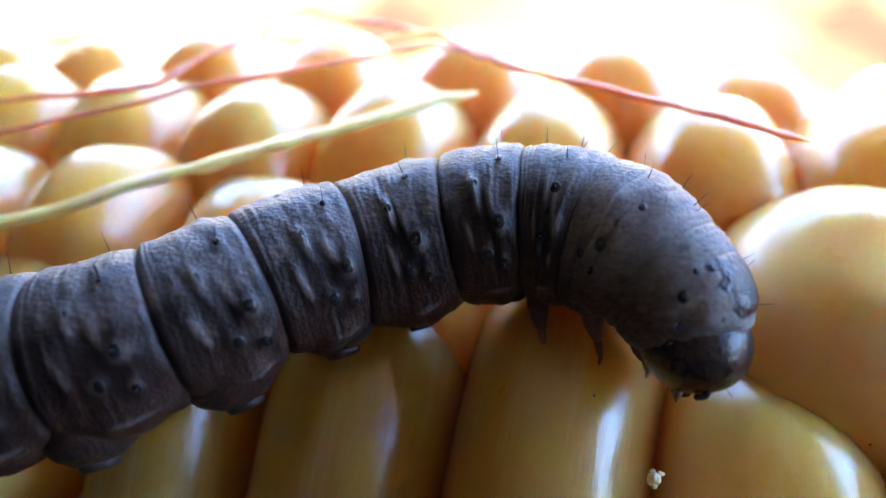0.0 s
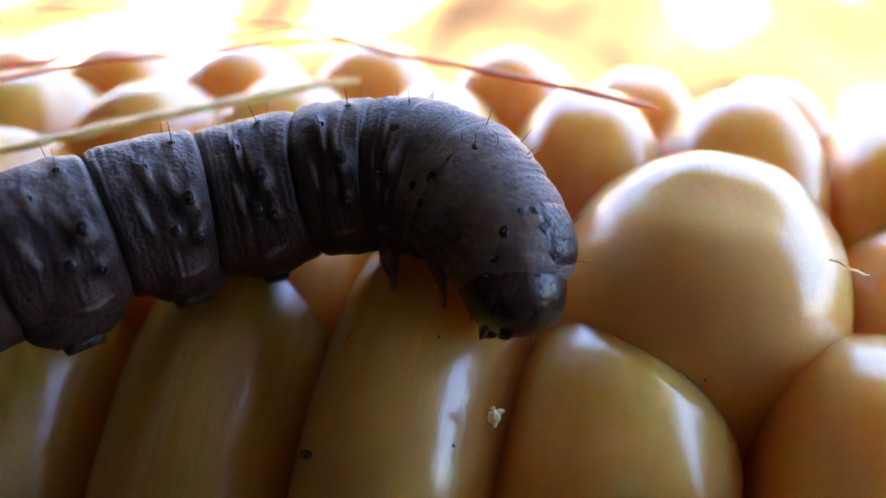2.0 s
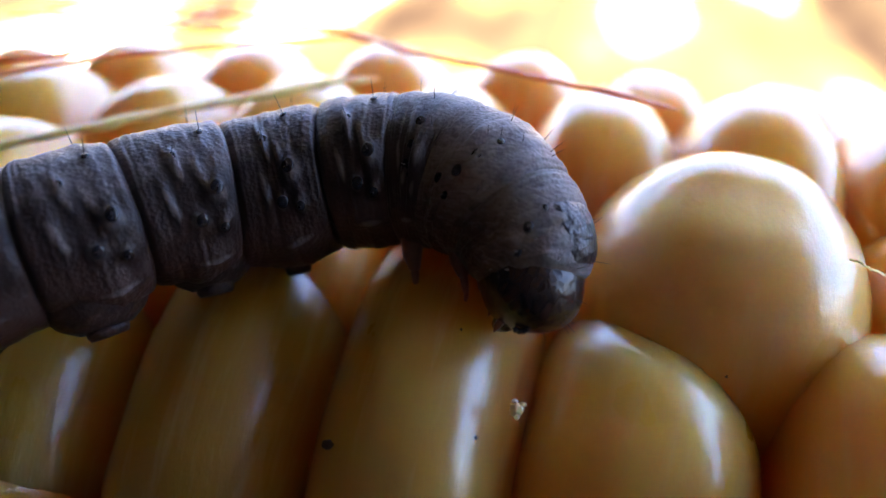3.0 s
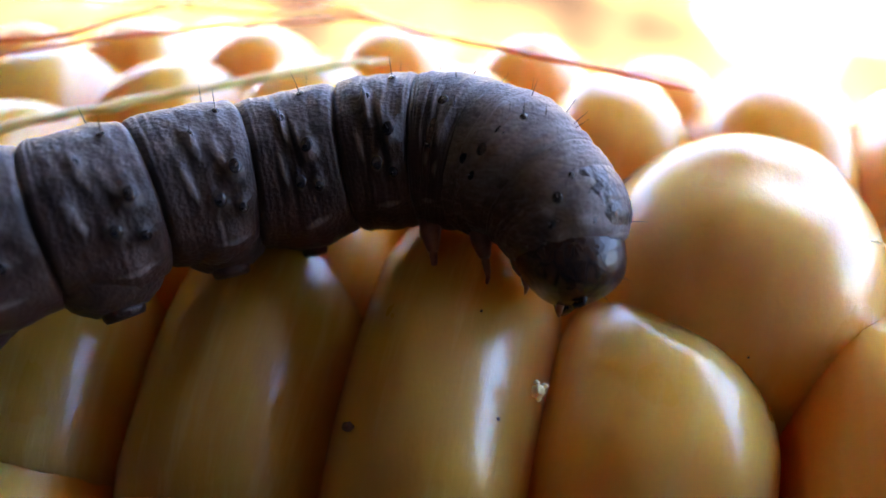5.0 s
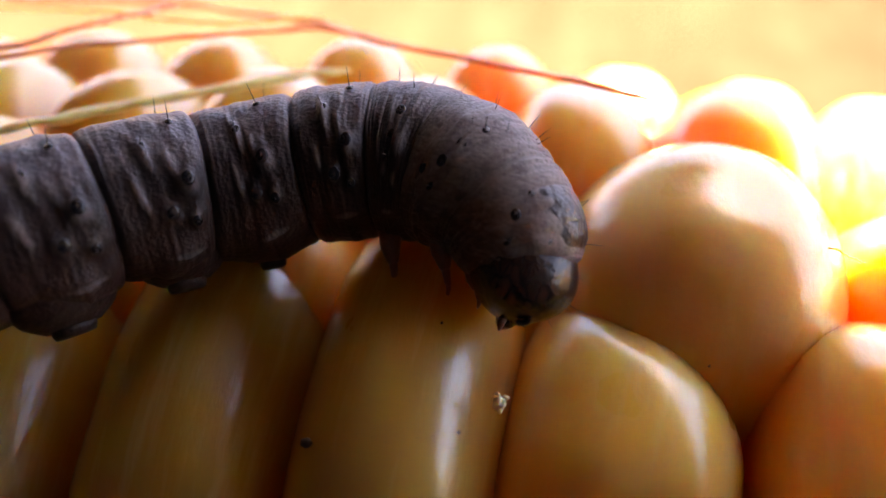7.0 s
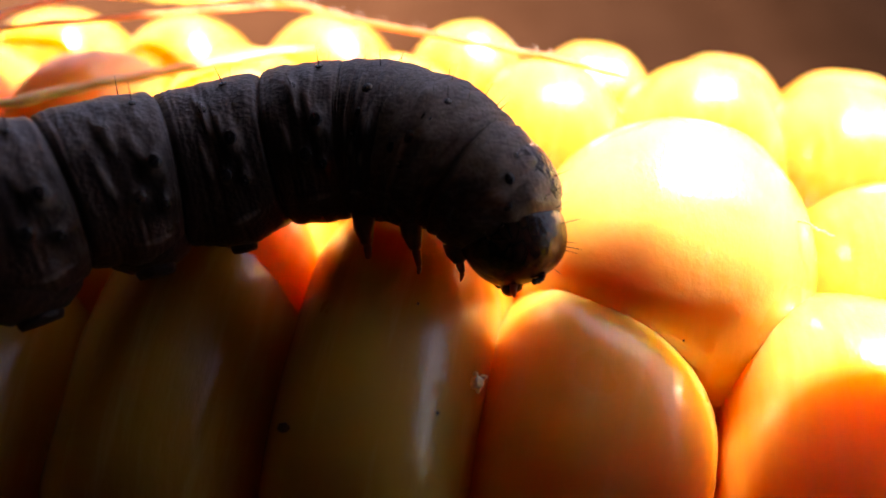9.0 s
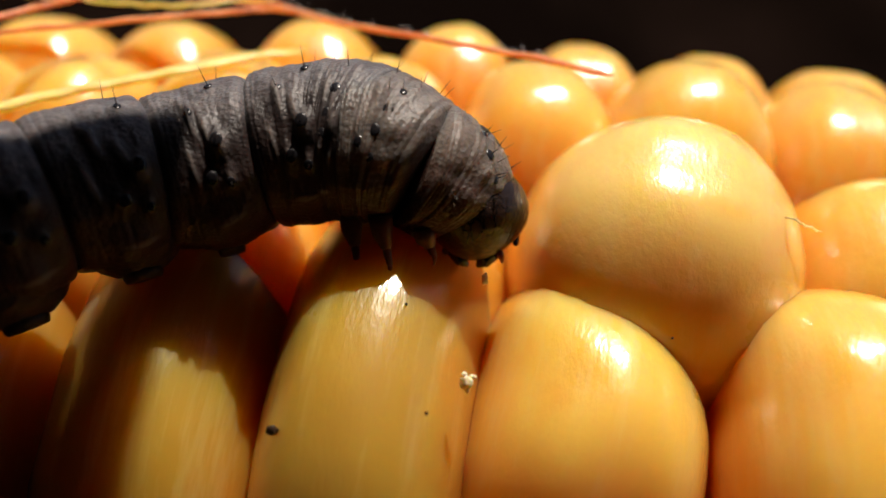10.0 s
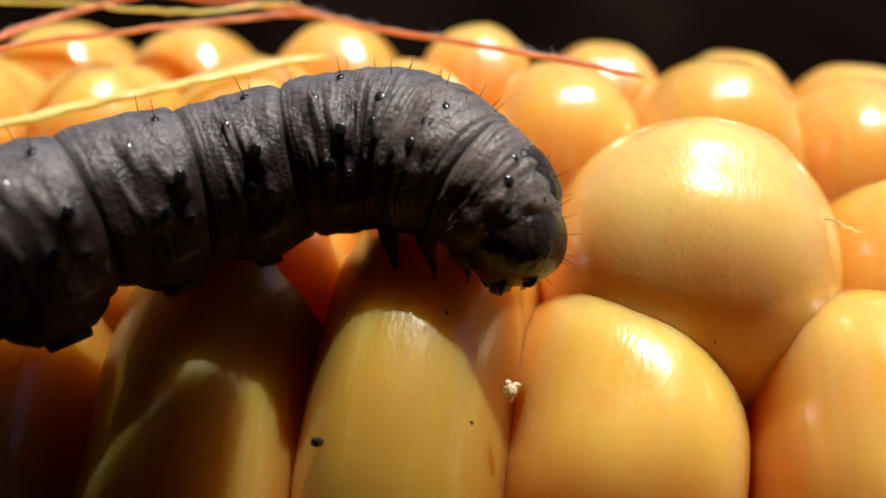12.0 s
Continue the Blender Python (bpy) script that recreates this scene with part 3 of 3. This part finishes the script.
def shield(seg):
    """The dark plate on the back of the first ring."""
    bm = bmesh.new()
    rows = []
    for r in range(11):
        u = 0.24 + 0.66 * r / 10
        row = []
        for k in range(21):
            a = -66 + 116 * k / 20
            e = max(abs(2 * r / 10 - 1), abs(2 * k / 20 - 1)) ** 6
            q, n, d = on_skin(seg, u, a, 0.085 - 0.17 * e)
            row.append(bm.verts.new(q))
        rows.append(row)
    for r in range(10):
        for k in range(20):
            bm.faces.new((rows[r][k], rows[r][k + 1], rows[r + 1][k + 1], rows[r + 1][k]))
    part("neck_shield", bm, PLATE, seg[0], "glossy dark plate behind the head")


def caterpillar():
    larva = thing("caterpillar", "grey-brown mottled caterpillar with black tubercles feeding on the corn cob", "caterpillar")
    cuts = [(-31.0, -26.2), (-26.2, -22.4), (-22.4, -18.8), (-18.8, -15.9), (-15.9, -13.3), (-13.3, -10.95), (-10.95, -9.17), (-9.17, -7.2), (-7.2, -4.5), (-4.5, -2.5), (-2.5, -0.78)]
    last = len(cuts) - 1
    segs = {}
    for k, (x0, x1) in enumerate(cuts):
        name = "thorax_ring" if k == len(cuts) - 1 else "belly_ring"
        segs[k] = body_segment(larva, x0, x1, k + 1, SKIN, name, k == last)
    middle = body_segment(larva, -0.78, 0.85, 21, PALE_SKIN, "thorax_ring", True)
    first = body_segment(larva, 0.85, 1.83, 22, PALE_SKIN, "neck_ring", True)
    for k, seg in segs.items():
        if k == last:
            for u, a, s, h in ((0.55, 20, 0.11, 0.6), (0.55, 45, 0.15, 0.3), (0.52, 64, 0.13, 0.0), (0.50, 78, 0.13, 0.4), (0.62, 84, 0.07, 0.0), (0.55, -20, 0.12, 0.6), (0.55, -50, 0.14, 0.4)):
                tubercle(seg, u, a, s, h)
            continue
        for u, a, s, h in ((0.42, 41, 0.10, 0.45), (0.72, 21, 0.10, 0.75), (0.73, 68, 0.16, 0.45), (0.53, 87, 0.15, 0.0), (0.76, 94, 0.12, 0.4), (0.45, 118, 0.06, 0.35), (0.40, -12, 0.10, 0.0), (0.70, -26, 0.12, 0.8), (0.66, -70, 0.14, 0.4)):
            tubercle(seg, u, a, s, h, (0.2 * math.sin(k * 5 + a), 0.15), {68: 0.28, 87: 0.18, 94: 0.18, 41: 0.13, 21: 0.08}.get(a, 0.0) * (1.0 if k > 5 else 0.7))
    for u, a, s, h in ((0.62, 36, 0.11, 0.6), (0.58, 56, 0.14, 0.3), (0.52, 73, 0.14, 0.0), (0.33, 82, 0.13, 0.0), (0.56, 92, 0.11, 0.4), (0.60, -20, 0.14, 0.6), (0.5, -50, 0.16, 0.5)):
        tubercle(middle, u, a, s, h)
    for u, a, s, h in ((0.42, 70, 0.13, 0.4), (0.62, 88, 0.11, 0.6), (0.30, 50, 0.08, 0.4), (0.75, 58, 0.09, 0.5), (0.78, 104, 0.09, 0.4), (0.5, -70, 0.15, 0.4)):
        tubercle(first, u, a, s, h)
    shield(first)
    rng = random.Random(8)
    for seg, count in ((first, 12), (middle, 7), (segs[last], 5)):
        for _ in range(count):
            q, n, d = on_skin(seg, rng.uniform(0.2, 0.9), rng.uniform(-30, 125))
            way = (n + Vector((rng.uniform(-0.4, 0.6), 0, rng.uniform(-0.5, 0.3)))).normalized()
            part("bristle", tube([q - n * 0.05, q + way * 0.2, q + way * rng.uniform(0.35, 0.5)], [0.012, 0.009, 0.003], 5, up=(0.3, 1, 0.2)), HAIR, seg[0])
    leg_label = "short pointed amber-brown leg"
    legs = []
    legs.append(true_leg(larva, (-1.88, -11.74, 19.06), (-1.72, -12.17, 17.84), leg_label))
    legs.append(true_leg(larva, (-0.46, -12.03, 19.15), (-0.24, -12.36, 17.97), leg_label))
    legs.append(true_leg(larva, (0.55, -12.6, 18.75), (0.62, -12.8, 18.05), leg_label))
    legs.append(true_leg(larva, (-1.86, -9.78, 19.09), (-1.65, -9.49, 18.08), leg_label))
    legs.append(true_leg(larva, (-0.45, -10.17, 19.19), (-0.18, -9.88, 18.18), leg_label))
    legs.append(true_leg(larva, (0.55, -11.5, 18.75), (0.62, -11.3, 18.05), leg_label))
    proleg(larva, -5.9, 0.9, 0.05)
    proleg(larva, -7.9, 1.25, 0.25)
    proleg(larva, -10.2, 1.35, 0.4)
    proleg(larva, -13.0, 1.3, 0.5)
    proleg(larva, -17.0, 1.0, 0.85)
    proleg(larva, -28.5, 1.1, 0.9)
    return larva, segs, middle, first, larva_head(larva), legs


larva, rings, middle_ring, neck_ring, head, legs = caterpillar()
legs = [legs[k] for k in (1, 2, 4, 5)]  # the first pair stays planted


# ---- silk, crumbs and specks on the cob ----
def silk(points, radius, material, label, squash=0.6, sides=8, seed=1, fuzz=0):
    ob = thing("corn_silk", label, "corn silk", "silk strands")
    pts = spline(points, 90)
    rng = random.Random(seed)
    pts = [p + 0.05 * np.array([noise.noise(Vector((i * 0.21, seed, k))) for k in range(3)]) for i, p in enumerate(pts)]
    rad = [radius * (0.85 + 0.25 * noise.noise(Vector((i * 0.17, seed * 2.0, 0)))) * min(1.0, (len(pts) - i) / 9 + 0.25) for i in range(len(pts))]
    part("strand", tube(pts, rad, sides, squash), material, ob)
    if fuzz:
        # short fine hairs that stand off the strand
        bm = bmesh.new()
        for _ in range(fuzz):
            i = rng.randrange(3, len(pts) - 2)
            root = Vector(pts[i])
            way = Vector((rng.uniform(-0.6, 0.9), rng.uniform(-0.9, 0.5), rng.uniform(-0.2, 1.0))).normalized()
            tip = root + way * (rad[i] + rng.uniform(0.06, 0.22))
            across = way.cross(Vector((0.3, 0.8, 0.5))).normalized() * 0.012
            low = [bm.verts.new(root + across), bm.verts.new(root - across), bm.verts.new(root + way.cross(across))]
            top = bm.verts.new(tip)
            for k in range(3):
                bm.faces.new((low[k], low[(k + 1) % 3], top))
        tagged(part("fuzz", bm, SILK_BROWN, ob, "fine short hairs along the strand"), kind="stuff")
    return ob


def strands():
    brown = "dry orange-brown silk strand lying over the kernels"
    silk([(-22.0, 1.6, 23.6), (-14.64, 1.65, 23.88), (-11.57, 0.9, 23.8), (-8.46, -0.36, 23.75), (-6.8, -1.47, 23.75), (-4.81, -3.1, 23.55), (-3.56, -3.82, 23.44), (-1.93, -4.37, 23.34), (0.94, -5.34, 23.14), (2.74, -5.89, 23.01), (4.1, -6.47, 22.85), (5.02, -6.64, 22.75)], 0.25, SILK_BROWN, brown, 0.45, fuzz=150)
    silk([(-24, -11.0, 20.8), (-15.88, -7.54, 22.44), (-14.34, -6.48, 22.8), (-12.05, -5.46, 23.09), (-10.07, -4.31, 23.35), (-8.13, -3.12, 23.54), (-6.71, -2.48, 23.7), (-4.9, -3.4, 23.6)], 0.2, SILK_BROWN, brown, 0.5, seed=2, fuzz=60)
    silk([(-24, -13.0, 18.9), (-18.0, -11.2, 19.7), (-14.77, -9.53, 20.59), (-13.13, -8.79, 20.94), (-11.8, -7.99, 21.28), (-10.38, -7.2, 21.57), (-8.94, -6.28, 21.86), (-7.46, -5.19, 22.15), (-6.4, -4.28, 22.34), (-5.24, -3.46, 22.4)], 0.5, SILK_PALE, "flat pale yellow silk strand lying over the kernels", 0.35, seed=3)
    silk([(-22, -1.0, 23.4), (-15.21, -1.58, 23.63), (-13.23, -2.42, 23.59), (-11.44, -2.62, 23.59), (-9.74, -2.67, 23.65), (-8.39, -1.6, 23.85), (-6.89, -1.16, 23.95)], 0.11, SILK_PALE, "thin pale silk strand beside a brown one", 0.7, seed=5)
    silk([(-24, -8.0, 21.8), (-16.4, -6.79, 22.67), (-15.18, -5.11, 23.13), (-14.16, -2.67, 23.6), (-13.9, 1.74, 23.9)], 0.2, SILK_BROWN, brown, seed=6, fuzz=40)
    silk([(9.45, -10.5, 19.9), (9.6, -10.75, 19.95), (9.8, -10.8, 19.85), (10.42, -10.59, 19.6)], 0.03, SILK_PALE, "short pale silk hair between two kernels", 1.0, 6, 4)


strands()


def crumb(name, place, size, material, label, category, seed):
    """A small lumpy scrap stuck to a kernel."""
    bm = bmesh.new()
    bmesh.ops.create_icosphere(bm, subdivisions=3, radius=1.0)
    for v in bm.verts:
        v.co *= 1 + 0.45 * noise.noise(v.co * 1.5 + Vector((seed, 0, 0))) + 0.3 * noise.noise(v.co * 4.0 + Vector((0, seed, 0)))
        v.co = Vector((v.co.x * size[0], v.co.y * size[1], v.co.z * size[2]))
    ob = new(name, mesh_of(name, bm, material))
    ob.location = mm(place)
    return tagged(ob, label, category)


crumb("pulp_crumb", (1.45, -14.35, 16.37), (0.16, 0.10, 0.17), CRUMB, "pale wet crumb of kernel pulp between two kernels", "crumb", 1)
crumb("pulp_crumb", (1.4, -14.3, 16.57), (0.07, 0.05, 0.05), CRUMB, "pale wet crumb of kernel pulp between two kernels", "crumb", 4)
crumb("pulp_crumb", (1.5, -14.4, 16.2), (0.06, 0.05, 0.09), CRUMB, "pale wet crumb of kernel pulp between two kernels", "crumb", 5)
crumb("pulp_crumb", (1.6, -14.25, 16.48), (0.09, 0.05, 0.07), CRUMB, "pale wet crumb of kernel pulp between two kernels", "crumb", 2)
crumb("pulp_crumb", (1.7, -11.6, 17.9), (0.09, 0.08, 0.16), CRUMB, "pale wet crumb of kernel pulp between two kernels", "crumb", 3)
for k, (place, r) in enumerate([((-3.02, -15.39, 15.21), 0.13), ((6.45, -13.0, 17.35), 0.03), ((-0.2, -13.2, 17.75), 0.035), ((0.6, -15.1, 15.9), 0.04)]):
    crumb("dirt_speck", place, (r, r * 0.7, r * 1.2), SPECK, "tiny dark speck of dirt stuck on a kernel", "dirt speck", 10 + k)


def shade_leaf():
    """An unseen blocker added above the cob, shaped as a broad maize leaf, between it and the sun, that swings away."""
    leaf = thing("added_shade_leaf", "broad green leaf, unseen, added to shade the cob", "leaf")
    bm = bmesh.new()
    rows = []
    for i in range(381):
        x = -120 + 0.5 * i
        # a slightly wavy margin with one lobe, which shapes the shadow on the near kernels
        margin = 4.7 * math.exp(-(((x - 2.2) / (1.5 if x > 2.2 else 3.2)) ** 2)) + 0.2 * math.sin(x * 0.4)
        row = []
        for k in range(13):
            y = -110 + 110 * k / 12 + margin * max(0.0, k - 11)
            row.append(bm.verts.new((x, y, (1.0 * math.sin(x * 0.05) + 4.0 * (k / 12)) * (1 - k / 12))))
        rows.append(row)
    for r, q in zip(rows, rows[1:]):
        for k in range(12):
            bm.faces.new((r[k], r[k + 1], q[k + 1], q[k]))
    geom = bmesh.ops.extrude_face_region(bm, geom=bm.faces[:])
    bmesh.ops.translate(bm, vec=(0, 0, -0.4), verts=[v for v in geom["geom"] if isinstance(v, bmesh.types.BMVert)])
    part("blade", bm, LEAF, leaf)
    part("midrib", tube([(x, -50, -0.6) for x in np.linspace(-119, 69, 24)], [2.2] * 24, 10), LEAF, leaf, "pale raised midrib")
    return leaf


leaf = shade_leaf()


# seconds, millimetres along the cob and up, then nod and turn away in degrees of the second ring, the neck ring and the head
FORE = [
    (0.0, 0.1, 0.0, -6, 0, -2, 0, 0, 0), (0.5, 0.05, 0.0, -4, 0, -1, 0, 0, 0), (1.0, 0.1, 0.0, -3, 0, -2, 0, -6, 0), (1.5, -0.1, 0.0, 0, 0, 1, 0, 6, 0), (2.0, -0.1, 0.0, 0, 0, 2, 0, 8, 0),
    (2.5, -0.05, 0.0, 1, 0, 2, 0, 6, 0), (3.0, -0.15, 0.0, 1, 0, 4, 0, 10, 0), (4.0, -0.05, 0.0, -2, 0, 0, 0, 2, 0), (5.0, 0.0, 0.0, -4, 0, -2, 0, -8, 0), (5.5, 0.0, 0.0, -2, 0, -1, 0, -3, 0), (6.5, 0.0, 0.0, 0, 0, 0, 0, 0, 0),
    (7.2, 0.0, 0.0, 0, 0, 0, 0, 0, 0), (8.0, 0.0, 0.0, -3, 0, 0, 4, -2, 0), (8.8, -0.1, 0.0, -4, 2, 0, 9, -3, 2), (9.0, -0.3, 0.0, -5, 6, 0, 14, -6, 6), (9.5, -1.1, 0.0, -6, 18, 2, 27, -4, 20),
    (10.0, -1.4, 0.0, -7, 24, 3, 33, 0, 26), (10.5, -1.45, 0.0, -6, 24, 3, 32, 0, 24), (11.0, -1.3, 0.0, -3, 19, 3, 25, 4, 16), (11.5, -1.1, 0.0, -5, 13, 2, 16, 8, 8), (12.0, -1.0, 0.0, -6, 9, 1, 10, 10, 4)]


def motions():
    # where the edge of the leaf's shadow lies on the cob, from the back to the near side, and how far it slants
    edge = [(0.0, 24.0, 0.3), (3.0, 22.0, 0.35), (5.0, 12.0, 0.65), (6.0, 5.6, 0.7), (6.5, 4.2, 0.7), (7.2, 2.8, 0.72), (8.0, -1.8, 0.6), (8.8, -7.5, 0.39), (9.0, -8.9, 0.34), (9.2, -11.2, 0.25),
            (9.4, -12.6, 0.14), (9.5, -13.3, 0.1), (9.6, -14.2, 0.12), (9.7, -15.2, 0.15), (9.8, -16.2, 0.18), (9.9, -17.3, 0.2), (10.0, -18.2, 0.2), (10.5, -18.3, 0.2), (12.0, -18.4, 0.2)]
    height, level = 92.0, 21.0
    shift = Vector((SUN.x, SUN.y, 0)) / SUN.z * (height - level)
    rows = []
    for t, e, nx in edge:
        n = Vector((nx, math.sqrt(1 - nx * nx), 0))
        p = n * e + shift + Vector((n.y, -n.x, 0)) * float(np.interp(t, (9.5, 10.0, 10.5, 12.0), (-14.0, -5.7, -5.1, -4.0)))
        rows.append((t, pose(p.x * MM, p.y * MM, height * MM, 0, 0, math.degrees(math.atan2(-n.x, n.y)))))
    walk(leaf, rows)
    # the fore body bends joint by joint, each piece carried by the one behind it
    chain = [rings[len(rings) - 1][0], middle_ring[0], neck_ring[0], head]
    bases = [Vector(o.location) / MM for o in chain]
    tracks = [[] for _ in chain]
    steps = {leg: [] for leg in legs}
    for t, dx, dz, p2, y2, p1, y1, ph, yh in FORE:
        carry, carries = Matrix(), []
        for k, (o, base, (ox, oz, pitch, yaw)) in enumerate(zip(chain, bases, ((0.4 * dx, 0.5 * dz, 0, 0.0), (0.6 * dx, 0.5 * dz, p2, y2), (0, 0, p1, y1), (0, 0, ph, yh)))):
            carry = carry @ Matrix.Translation(base) @ pose(ox, 0, oz, 0, pitch, 0) @ pose(0, 0, 0, 0, 0, yaw) @ Matrix.Translation(-base)
            carries.append(carry.copy())
            m = carry @ Matrix.Translation(base)
            tracks[k].append((t, Matrix.Translation(m.translation * MM) @ m.to_quaternion().to_matrix().to_4x4()))
        for leg, k in zip(legs, (1, 2, 1, 2)):
            m = carries[k - 1]
            steps[leg].append((t, Matrix.Translation(m.translation * MM) @ m.to_quaternion().to_matrix().to_4x4()))
    for o, rows in zip(chain, tracks):
        walk(o, rows)
    for leg, rows in steps.items():
        walk(leg, rows)
    z = -0.0262
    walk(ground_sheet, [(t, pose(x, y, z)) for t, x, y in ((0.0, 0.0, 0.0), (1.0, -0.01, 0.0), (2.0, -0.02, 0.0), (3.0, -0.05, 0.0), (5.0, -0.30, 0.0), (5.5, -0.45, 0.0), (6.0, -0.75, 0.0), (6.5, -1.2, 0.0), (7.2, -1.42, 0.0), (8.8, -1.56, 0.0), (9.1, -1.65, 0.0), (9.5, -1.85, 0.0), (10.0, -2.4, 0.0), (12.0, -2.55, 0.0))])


motions()
